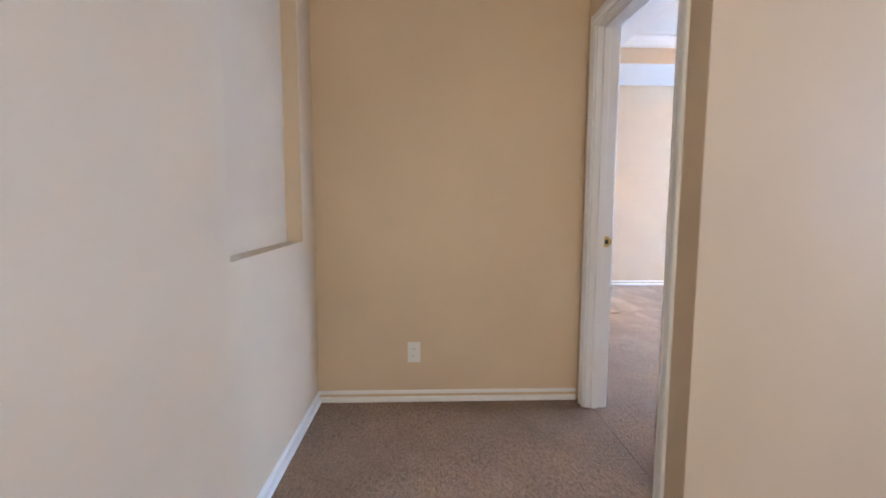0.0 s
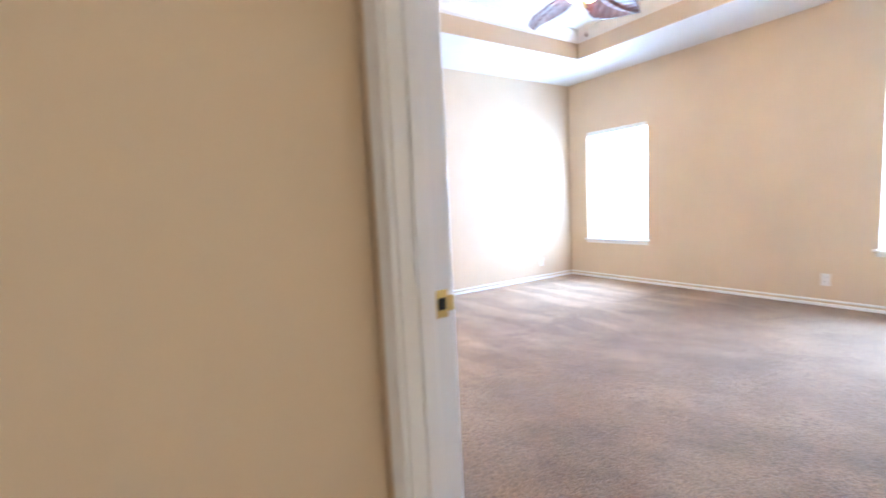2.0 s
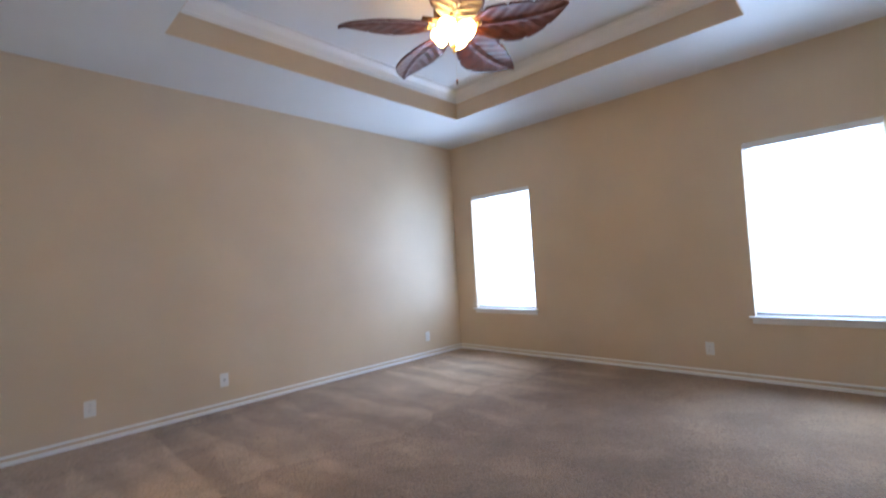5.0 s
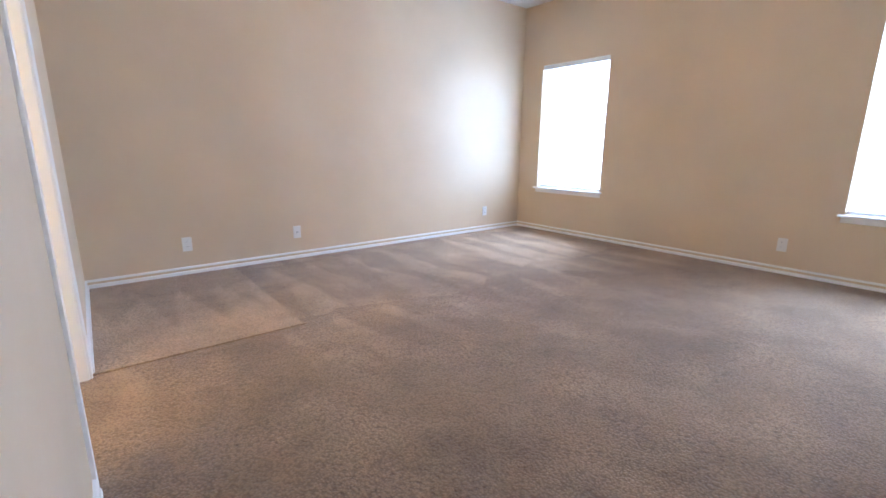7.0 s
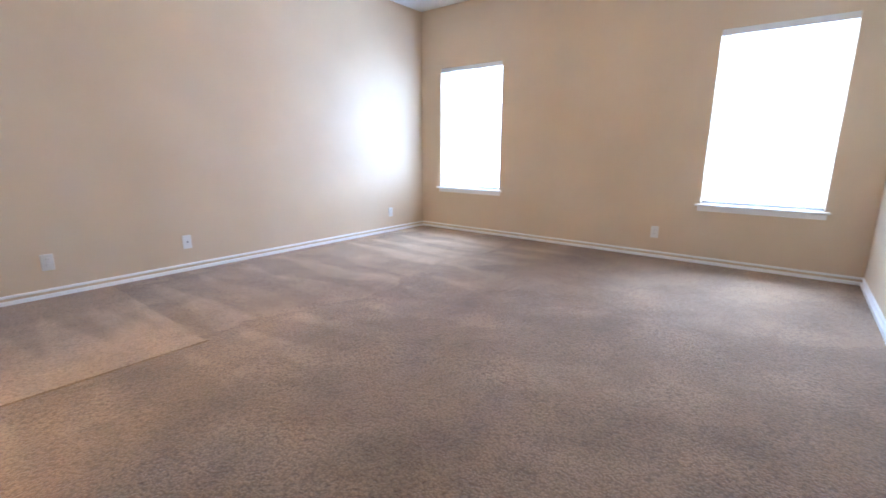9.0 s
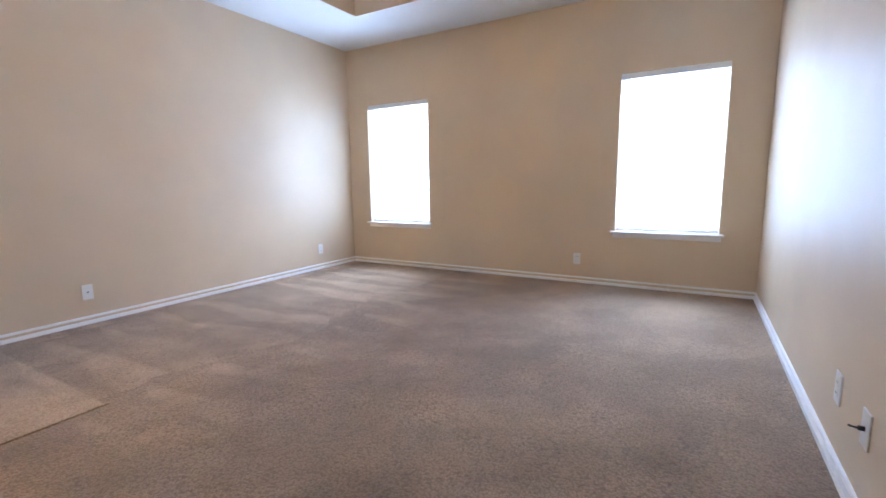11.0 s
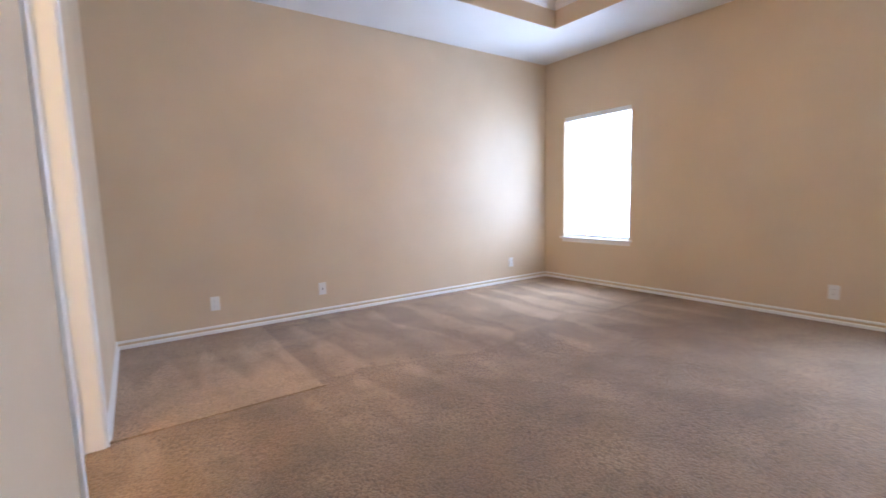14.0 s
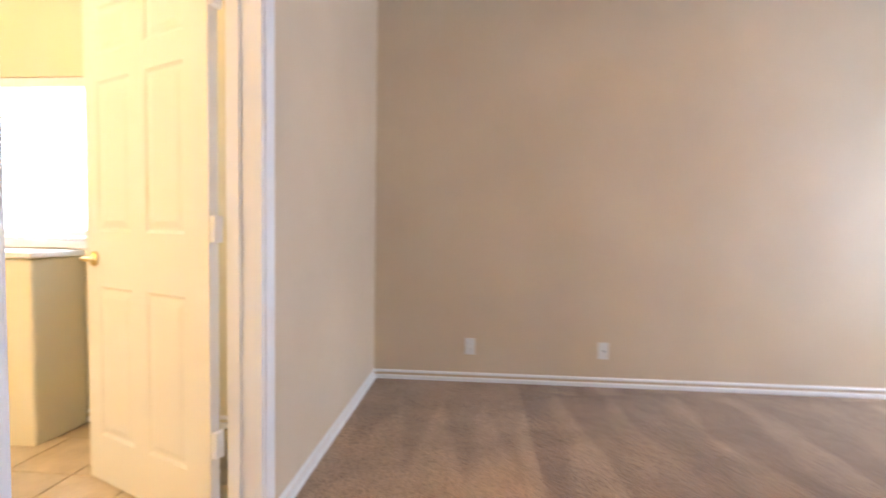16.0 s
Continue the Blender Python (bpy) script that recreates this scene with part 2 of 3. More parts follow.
def pane_mat():
    m = bpy.data.materials.new("window_glass")
    m.use_nodes = True
    nt = m.node_tree
    nt.nodes.remove(nt.nodes["Principled BSDF"])
    g = nt.nodes.new("ShaderNodeBsdfGlass")
    g.inputs["IOR"].default_value, g.inputs["Roughness"].default_value = 1.02, 0.0
    nt.links.new(g.outputs[0], nt.nodes["Material Output"].inputs[0])
    return m


GLASS = pane_mat()


def lamp_glass():
    m, nt, b = mat("lit_frosted_glass", (0.9, 0.85, 0.75), 0.5)
    b.inputs["Emission Color"].default_value = (1.0, 0.60, 0.22, 1)
    b.inputs["Emission Strength"].default_value = 48
    return m


LIT = lamp_glass()


def leaf_mat():
    m, nt, b = mat("carved_red_brown_leaf_blade", (0.22, 0.09, 0.055), 0.33)
    b.inputs["Specular IOR Level"].default_value = 0.6
    tex = nt.nodes.new("ShaderNodeTexCoord")
    n = nt.nodes.new("ShaderNodeTexNoise")
    n.inputs["Scale"].default_value, n.inputs["Detail"].default_value = 14, 4
    nt.links.new(tex.outputs["Object"], n.inputs["Vector"])
    nt.links.new(ramp(nt, n.outputs["Fac"], [(0.3, (0.075, 0.020, 0.012)), (0.7, (0.17, 0.048, 0.028))]), b.inputs["Base Color"])
    return m


LEAF = leaf_mat()


# ---- mesh helpers ----
def mesh_ob(name, bm, material):
    bmesh.ops.recalc_face_normals(bm, faces=bm.faces)
    me = bpy.data.meshes.new(name)
    bm.to_mesh(me)
    bm.free()
    me.materials.append(material)
    return new(name, me)


def part(name, bm, material, parent, label=""):
    ob = mesh_ob(name, bm, material)
    ob.parent = parent
    return tagged(ob, label)


def empty(name, at, label, category, group="", turn=0.0):
    ob = new(name)
    ob.location, ob.rotation_euler = at, (0, 0, radians(turn))
    ob.empty_display_size = 0.05
    return tagged(ob, label, category, group)


def smooth(ob):
    for p in ob.data.polygons:
        p.use_smooth = True
    return ob


def box(bm, lo, hi, bevel=0.0, seg=2):
    c = [(a + b) / 2 for a, b in zip(lo, hi)]
    s = [abs(b - a) for a, b in zip(lo, hi)]
    made = bmesh.ops.create_cube(bm, size=1, matrix=Matrix.Translation(c) @ Matrix.Diagonal((*s, 1)))["verts"]
    if bevel:
        edges = {e for v in made for e in v.link_edges}
        bmesh.ops.bevel(bm, geom=list(edges), offset=bevel, segments=seg, affect="EDGES", profile=0.5)
    return bm


def box_bm(lo, hi, bevel=0.0, seg=2):
    return box(bmesh.new(), lo, hi, bevel, seg)


def lathe(profile, segs=32):
    """A turned solid about z from (radius, z) pairs."""
    bm = bmesh.new()
    rings = []
    for r, z in profile:
        if r < 1e-5:
            rings.append([bm.verts.new((0, 0, z))])
        else:
            rings.append([bm.verts.new((r * math.cos(2 * math.pi * k / segs), r * math.sin(2 * math.pi * k / segs), z)) for k in range(segs)])
    for a, b in zip(rings, rings[1:]):
        for k in range(segs):
            j = (k + 1) % segs
            if len(a) == 1 and len(b) > 1:
                bm.faces.new((a[0], b[k], b[j]))
            elif len(b) == 1 and len(a) > 1:
                bm.faces.new((a[k], a[j], b[0]))
            elif len(a) > 1:
                bm.faces.new((a[k], a[j], b[j], b[k]))
    return bm


def rod(bm, p0, p1, r, segs=12):
    p0, p1 = Vector(p0), Vector(p1)
    d = p1 - p0
    m = Matrix.Translation((p0 + p1) / 2) @ d.to_track_quat("Z", "Y").to_matrix().to_4x4()
    bmesh.ops.create_cone(bm, cap_ends=True, segments=segs, radius1=r, radius2=r, depth=d.length, matrix=m)
    return bm


def sweep(profile, p0, p1, out):
    """Extrudes a profile of (away from the wall, up) pairs along p0 to p1; out points away from the wall."""
    bm = bmesh.new()
    p0, p1, out = Vector(p0), Vector(p1), Vector(out).normalized()
    up = (p1 - p0).normalized().cross(out)
    if abs(up.z) > 0.5:
        up = Vector((0, 0, 1))
    a = [bm.verts.new(p0 + out * d + up * h) for d, h in profile]
    b = [bm.verts.new(p1 + out * d + up * h) for d, h in profile]
    n = len(profile)
    for k in range(n):
        j = (k + 1) % n
        bm.faces.new((a[k], a[j], b[j], b[k]))
    bm.faces.new(a)
    bm.faces.new(b[::-1])
    return bm


def slab_wall(axis, at, thick, u0, u1, z0, z1, holes=()):
    """A wall in the plane axis = at, of that thickness towards + (or -), with rectangular holes (u0, u1, z0, z1) cut through."""
    us = sorted({u0, u1, *(h[0] for h in holes), *(h[1] for h in holes)})
    zs = sorted({z0, z1, *(h[2] for h in holes), *(h[3] for h in holes)})
    us = [u for u in us if u0 <= u <= u1]
    zs = [z for z in zs if z0 <= z <= z1]

    def solid(i, j):
        if not (0 <= i < len(us) - 1 and 0 <= j < len(zs) - 1):
            return False
        u, z = (us[i] + us[i + 1]) / 2, (zs[j] + zs[j + 1]) / 2
        return not any(h[0] < u < h[1] and h[2] < z < h[3] for h in holes)

    bm, made = bmesh.new(), {}

    def vert(i, j, k):
        if (i, j, k) not in made:
            d = at + thick * k
            made[i, j, k] = bm.verts.new((d, us[i], zs[j]) if axis == "x" else (us[i], d, zs[j]))
        return made[i, j, k]

    for i in range(len(us) - 1):
        for j in range(len(zs) - 1):
            if not solid(i, j):
                continue
            for k in (0, 1):
                bm.faces.new([vert(i + a, j + b, k) for a, b in ((0, 0), (1, 0), (1, 1), (0, 1))])
            for di, dj, e in ((-1, 0, ((0, 0), (0, 1))), (1, 0, ((1, 0), (1, 1))), (0, -1, ((0, 0), (1, 0))), (0, 1, ((0, 1), (1, 1)))):
                if not solid(i + di, j + dj):
                    (a, b), (c, d) = e
                    bm.faces.new((vert(i + a, j + b, 0), vert(i + c, j + d, 0), vert(i + c, j + d, 1), vert(i + a, j + b, 1)))
    return bm


def structure(name, bm, material, label, category):
    return tagged(mesh_ob(name, bm, material), label, category, kind="structure")


# ---- floors ----
structure("floor", box_bm((-0.07, -0.02, -0.12), (EX + 0.02, NY + 0.02, 0.0)), CARPET, "beige cut-pile bedroom carpet with vacuum marks", "carpet")
structure("floor_hall", box_bm((HX - 0.02, LY, -0.12), (3.4, HY + 0.02, -0.002)), CARPET, "beige cut-pile carpet of the hall and loft", "carpet")
bm = bmesh.new()
box(bm, (0.0, 2.930, -0.02), (1.03, 2.952, 0.007), 0.006, 3)
structure("floor_carpet_seam", bm, CARPET, "raised straight seam in the beige carpet", "carpet")
structure("floor_bath", box_bm((BX, HY + 0.12, -0.12), (-0.07, BY, -0.012)), GROUT, "tan grout bed of the bathroom floor", "floor")

# ---- walls ----
structure("wall_north", slab_wall("y", NY, 0.12, -WT, EX + 0.2, 0, 3.2), WALL, "beige painted bedroom wall with soft sheen", "wall")
structure("wall_east", slab_wall("x", EX, 0.2, SB, NY, 0, 3.2, [(*W1, *WZ), (*W2, *WZ)]), WALL, "beige painted bedroom wall with two window openings", "wall")
structure("wall_south", slab_wall("y", SB, -SB, 0, EX, 0, 3.2), WALL, "beige painted wall between bedroom and loft", "wall")
structure("wall_west", slab_wall("x", -WT, WT, SB, NY, 0, 3.2, [(D1[0] - 0.018, D1[1] + 0.018, -1, DH), (D2[0] - 0.018, D2[1] + 0.018, -1, DH)]), WALL, "beige painted wall with two doorways", "wall")
structure("wall_hall_end", slab_wall("y", HY, 0.1, HX - 0.2, -WT, 0, 3.0), WALL, "beige painted end wall of the hall", "wall")
bm = slab_wall("x", HX - 0.078, 0.078, LY, HY, 0, 3.0, [(-0.13, 0.684, 0.932, 2.25)])
back = slab_wall("x", HX - 0.2, 0.122, LY, HY, 0, 3.0)
tmp = bpy.data.meshes.new("niche_back")
back.to_mesh(tmp)
back.free()
bm.from_mesh(tmp)
bpy.data.meshes.remove(tmp)
structure("wall_hall_west", bm, WALL, "beige painted hall wall with a shallow recessed niche", "wall")
# these two loft walls are unseen; their openings are added to let hall light in
structure("wall_loft_south", slab_wall("y", LY - 0.12, 0.12, HX - 0.2, 3.5, 0, 3.0, [(-1.4, 0.2, 0.8, 2.2)]), WALL, "unseen beige painted loft wall with an added window opening", "wall")
structure("wall_loft_east", slab_wall("x", 3.4, 0.12, LY, SB, 0, 3.0, [(-2.45, -0.55, 0.8, 2.2)]), WALL, "unseen beige painted loft wall with an added window opening", "wall")
structure("wall_bath_north", slab_wall("y", BY, 0.12, BX, -WT, 0, 3.0, [(*BW, *BWZ)]), BATHWALL, "cream painted bathroom wall with a window", "wall")
structure("wall_bath_west", slab_wall("x", BX - 0.1, 0.1, 0.9, BY + 0.12, 0, 3.0), BATHWALL, "cream painted bathroom wall", "wall")
structure("wall_bath_south", slab_wall("y", HY + 0.1, 0.02, BX, -WT, 0, 3.0), BATHWALL, "cream painted bathroom wall", "wall")
structure("wall_bath_east", slab_wall("x", -WT - 0.006, 0.006, HY + 0.12, BY, 0, 3.0, [(D2[0] - 0.06, D2[1] + 0.06, -1, DH + 0.06)]), BATHWALL, "cream painted bathroom wall round the doorway", "wall")

# ---- ceilings ----
x0, y0, x1, y1 = TRAY


def ring(lo, hi, z0, z1):
    """A flat ring from the room's edge to the rectangle lo..hi."""
    bm = bmesh.new()
    box(bm, (-0.0, 0.0, z0), (EX, lo[1], z1))
    box(bm, (0.0, hi[1], z0), (EX, NY, z1))
    box(bm, (0.0, lo[1], z0), (lo[0], hi[1], z1))
    box(bm, (hi[0], lo[1], z0), (EX, hi[1], z1))
    return bm


structure("ceiling", ring((x0 - 0.003, y0 - 0.003), (x1 + 0.003, y1 + 0.003), CZ, CZ + 0.03), CEIL, "white textured soffit round the tray ceiling", "ceiling")
sides = tagged(new("ceiling_tray_sides"), "beige painted sides of the tray ceiling", "ceiling", kind="structure")
for lo, hi in (((x0 - 0.0025, y0 - 0.0025), (x0, y1 + 0.0025)), ((x1, y0 - 0.0025), (x1 + 0.0025, y1 + 0.0025)), ((x0, y0 - 0.0025), (x1, y0)), ((x0, y1), (x1, y1 + 0.0025))):
    part("tray_side", box_bm((*lo, CZ + 0.001), (*hi, TZ)), WALL, sides)
structure("ceiling_tray", box_bm((x0 - 0.1, y0 - 0.1, TZ), (x1 + 0.1, y1 + 0.1, TZ + 0.06)), CEIL, "white textured ceiling inside the tray", "ceiling")
structure("ceiling_roof", box_bm((BX - 0.2, LY - 0.2, 3.2), (EX + 0.2, NY + 0.2, 3.3)), CEIL, "plain slab over the rooms", "ceiling")
structure("ceiling_hall", box_bm((HX - 0.2, LY, CZ), (3.4, SB, CZ + 0.05)), CEIL, "white textured hall ceiling", "ceiling")
structure("ceiling_hall_end", box_bm((HX - 0.2, SB, CZ), (-WT, HY, CZ + 0.05)), CEIL, "white textured hall ceiling", "ceiling")
structure("ceiling_bath", box_bm((BX, HY + 0.12, CZ), (-WT - 0.006, BY, CZ + 0.05)), CEIL, "white bathroom ceiling", "ceiling")

CROWN = [(0, 0), (0.012, 0), (0.016, 0.016), (0.026, 0.02), (0.034, 0.034), (0.052, 0.062), (0.078, 0.082), (0.088, 0.086), (0.098, 0.098), (0.10, 0.11), (0, 0.11)]
crown = tagged(new("trim_tray_crown"), "white crown moulding at the top of the tray", "moulding", kind="structure")
cz = TZ - 0.11
for p, q, o in (((x0, y1, cz), (x1, y1, cz), (0, -1, 0)), ((x1, y1, cz), (x1, y0, cz), (-1, 0, 0)), ((x1, y0, cz), (x0, y0, cz), (0, 1, 0)), ((x0, y0, cz), (x0, y1, cz), (1, 0, 0))):
    part("crown_length", sweep(CROWN, p, q, o), TRIM, crown)

# ---- baseboards ----
BASE = [(0, 0), (0.018, 0), (0.018, 0.019), (0.0155, 0.0245), (0, 0.026)]
BEAD = [(0, 0), (0.011, 0.001), (0.0135, 0.006), (0.0125, 0.012), (0.008, 0.017), (0, 0.019)]


def baseboard(p, q, out, label="white painted baseboard below a separate bead"):
    structure("baseboard", sweep(BASE, p, q, out), TRIM, label, "baseboard")
    lift = (0, 0, 0.0445)
    structure("trim_bead", sweep(BEAD, tuple(a + b for a, b in zip(p, lift)), tuple(a + b for a, b in zip(q, lift)), out), TRIM, "white painted bead above the baseboard", "moulding")


baseboard((0, NY, 0), (EX, NY, 0), (0, -1, 0))
baseboard((EX, NY, 0), (EX, 0, 0), (-1, 0, 0))
baseboard((EX, 0, 0), (0, 0, 0), (0, 1, 0))
baseboard((0, D2[1] + 0.065, 0), (0, NY, 0), (1, 0, 0))
baseboard((0, D1[1] + 0.065, 0), (0, D2[0] - 0.065, 0), (1, 0, 0))
baseboard((HX, HY, 0), (-WT - 0.012, HY, 0), (0, -1, 0), "white painted baseboard along the hall end")
baseboard((HX, LY, 0), (HX, HY, 0), (1, 0, 0), "white painted baseboard along the hall")
baseboard((3.4, SB, 0), (-WT, SB, 0), (0, -1, 0), "white painted baseboard in the loft")
baseboard((BX, BY, 0), (-WT - 0.006, BY, 0), (0, -1, 0), "white painted bathroom baseboard")

# ---- door frames ----
CAS = [(0, 0), (0.008, 0), (0.011, 0.004), (0.011, 0.016), (0.0075, 0.021), (0.009, 0.030), (0.013, 0.040), (0.013, 0.053), (0.010, 0.058), (0, 0.058)]


def casing_leg(y, x, out, side, top):
    """A door casing leg whose inner edge is at y; side: +1 grows to larger y."""
    bm = bmesh.new()
    a = [bm.verts.new((x + out * d, y + side * h, 0)) for d, h in CAS]
    b = [bm.verts.new((x + out * d, y + side * h, top + h)) for d, h in CAS]
    for k in range(len(CAS)):
        j = (k + 1) % len(CAS)
        bm.faces.new((a[k], a[j], b[j], b[k]))
    bm.faces.new(a)
    bm.faces.new(b[::-1])
    return bm


def casing_head(y0, y1, x, out, top):
    bm = bmesh.new()
    a = [bm.verts.new((x + out * d, y0 - h, top + h)) for d, h in CAS]
    b = [bm.verts.new((x + out * d, y1 + h, top + h)) for d, h in CAS]
    for k in range(len(CAS)):
        j = (k + 1) % len(CAS)
        bm.faces.new((a[k], a[j], b[j], b[k]))
    bm.faces.new(a)
    bm.faces.new(b[::-1])
    return bm


def door_frame(name, y0, y1, label, stop_x):
    f = tagged(new(name), label, "door frame", kind="structure")
    r = 0.006
    for x, out in ((0.0, 1), (-WT - (0.006 if name == "door_2" else 0), -1)):
        part("casing", casing_leg(y0 + r, x, out, -1, DH - r), TRIM, f)
        part("casing", casing_leg(y1 - r, x, out, 1, DH - r), TRIM, f)
        part("casing", casing_head(y0 + r, y1 - r, x, out, DH - r), TRIM, f)
    xo = -WT - (0.006 if name == "door_2" else 0)
    for ya, yb in ((y0, y0 + 0.018), (y1 - 0.018, y1)):
        part("jamb", box_bm((xo, ya, 0), (0, yb, DH), 0.002, 1), TRIM, f)
    part("head_jamb", box_bm((xo, y0 + 0.018, DH - 0.018), (0, y1 - 0.018, DH), 0.002, 1), TRIM, f)
    for ya, yb in ((y0 + 0.018, y0 + 0.029), (y1 - 0.029, y1 - 0.018)):
        part("door_stop", box_bm((stop_x, ya, 0), (stop_x + 0.034, yb, DH - 0.018), 0.002, 1), TRIM, f)
    part("head_stop", box_bm((stop_x, y0 + 0.029, DH - 0.029), (stop_x + 0.034, y1 - 0.029, DH - 0.018), 0.002, 1), TRIM, f)
    return f


f1 = door_frame("door_1", D1[0] - 0.018, D1[1] + 0.018, "white painted open doorway frame with a brass strike plate", -0.085)
jy = D1[1]
sp = part("strike_plate", box_bm((-0.043, jy - 0.0025, 0.893), (-0.015, jy, 0.950), 0.001, 1), BRASS, f1, "worn brass strike plate")
# dark block laid on the plate as the shade of its hole
part("latch_hole_shade", box_bm((-0.039, jy - 0.0032, 0.909), (-0.021, jy - 0.0026, 0.934)), DARK, sp)
lip = bmesh.new()
box(lip, (-0.0155, jy - 0.005, 0.905), (-0.002, jy - 0.0005, 0.938), 0.002, 1)
part("strike_lip", lip, BRASS, sp)
for z in (0.898, 0.945):
    scr = bmesh.new()
    rod(scr, (-0.030, jy - 0.0024, z), (-0.030, jy - 0.0036, z), 0.0035)
    part("screw", scr, BRASS, sp)
door_frame("door_2", D2[0] - 0.018, D2[1] + 0.018, "white painted bathroom doorway frame", -0.108)


# ---- bathroom door ----
def panel_face(bm, face_y, side, x0, x1, z0, z1):
    """A moulded sunk panel with a raised field, on the face y = face_y; side: the way out of the door."""
    steps = ((0, 0), (0.012, -0.007), (0.022, -0.007), (0.045, -0.0015))
    rings = []
    for inset, depth in steps:
        rings.append([bm.verts.new((x, face_y + side * depth, z)) for x, z in ((x0 + inset, z0 + inset), (x1 - inset, z0 + inset), (x1 - inset, z1 - inset), (x0 + inset, z1 - inset))])
    for a, b in zip(rings, rings[1:]):
        for k in range(4):
            bm.faces.new((a[k], a[(k + 1) % 4], b[(k + 1) % 4], b[k]))
    bm.faces.new(rings[-1])
    return bm


def panel_door(width, height, thick, at, turn):
    d = empty("panel_door", at, "white six-panel door standing open into the bathroom", "door", turn=turn)
    cols = ((0.13, 0.365), (width - 0.33, width - 0.095))
    rows = ((0.20, 0.82), (1.04, 1.64), (1.74, 1.93))
    holes = [(a, b, c, e) for a, b in cols for c, e in rows]
    part("slab", slab_wall("y", -thick / 2, thick, 0.0, width, 0.006, height, holes), DOORP, d)
    for a, b, c, e in holes:
        pbm = bmesh.new()
        panel_face(pbm, thick / 2, 1, a, b, c, e)
        panel_face(pbm, -thick / 2, -1, a, b, c, e)
        part("panel", pbm, DOORP, d)
    for side in (1, -1):
        rose = lathe([(0, 0), (0.031, 0), (0.031, 0.006), (0.026, 0.011), (0.012, 0.014), (0.011, 0.045), (0, 0.045)], 24)
        bmesh.ops.rotate(rose, verts=rose.verts, cent=(0, 0, 0), matrix=Matrix.Rotation(radians(-90 * side), 3, "X"))
        bmesh.ops.translate(rose, verts=rose.verts, vec=(width - 0.06, side * thick / 2, 0.93))
        h = smooth(part("handle", rose, BRASS, d, "polished brass lever handle"))
        lev = bmesh.new()
        y = side * (thick / 2 + 0.042)
        box(lev, (width - 0.165, y - 0.007, 0.922), (width - 0.048, y + 0.007, 0.938), 0.006, 3)
        smooth(part("lever", lev, BRASS, h))
    for z in (0.32, 1.06, 1.84):
        hb = bmesh.new()
        rod(hb, (-0.006, -thick / 2 - 0.004, z - 0.045), (-0.006, -thick / 2 - 0.004, z + 0.045), 0.007)
        box(hb, (-0.022, -thick / 2 - 0.002, z - 0.045), (0.0, -thick / 2 + 0.03, z + 0.045), 0.001, 1)
        part("hinge", hb, TRIM, d, "hinge painted white")
    return d


panel_door(0.79, 2.02, 0.035, (-0.168, D2[1] - 0.003, 0.0), 157.0)

# ---- windows ----
def window(name, axis, wall, out, u0, u1, z0, z1, depth, label, rail=True):
    """A single-hung window in a wall's opening. axis: the wall's normal; out: +1 or -1 outwards."""
    w = tagged(new(name), label, "window", kind="structure")

    def b(u, v, z, uu, vv, zz, bevel=0.002):
        lo, hi = (wall + out * v, u, z), (wall + out * vv, uu, zz)
        if axis == "y":
            lo, hi = (lo[1], lo[0], lo[2]), (hi[1], hi[0], hi[2])
        return box_bm([min(p) for p in zip(lo, hi)], [max(p) for p in zip(lo, hi)], bevel, 1)

    a, e = depth - 0.055, depth - 0.005
    t = 0.035
    part("window_frame", b(u0, a, z0, u0 + t, e, z1), VINYL, w)
    part("window_frame", b(u1 - t, a, z0, u1, e, z1), VINYL, w)
    part("window_frame", b(u0 + t, a, z1 - t, u1 - t, e, z1), VINYL, w)
    part("window_frame", b(u0 + t, a, z0, u1 - t, e, z0 + t), VINYL, w)
    zm = (z0 + z1) / 2 + 0.02
    if rail:
        part("meeting_rail", b(u0 + t, a + 0.004, zm - 0.02, u1 - t, e - 0.01, zm + 0.02), VINYL, w)
    for p, q in (((z0 + t, zm - 0.02), (zm + 0.02, z1 - t)) if rail else ((z0 + t, z1 - t),)):
        g = part("pane", b(u0 + t, a + 0.02, p, u1 - t, a + 0.024, q, 0), GLASS, w)
        g.visible_shadow = False
    part("window_sill", b(u0 - 0.04, -0.045, z0 - 0.020, u1 + 0.04, -0.0005, z0 - 0.001, 0.005), TRIM, w, "white painted sill board")
    part("sill_return", b(u0 + 0.001, 0.0, z0 - 0.001, u1 - 0.001, a, z0 + 0.004, 0), TRIM, w)
    part("apron", b(u0 - 0.02, -0.012, z0 - 0.066, u1 + 0.02, -0.0005, z0 - 0.0205, 0.003), TRIM, w)
    return w


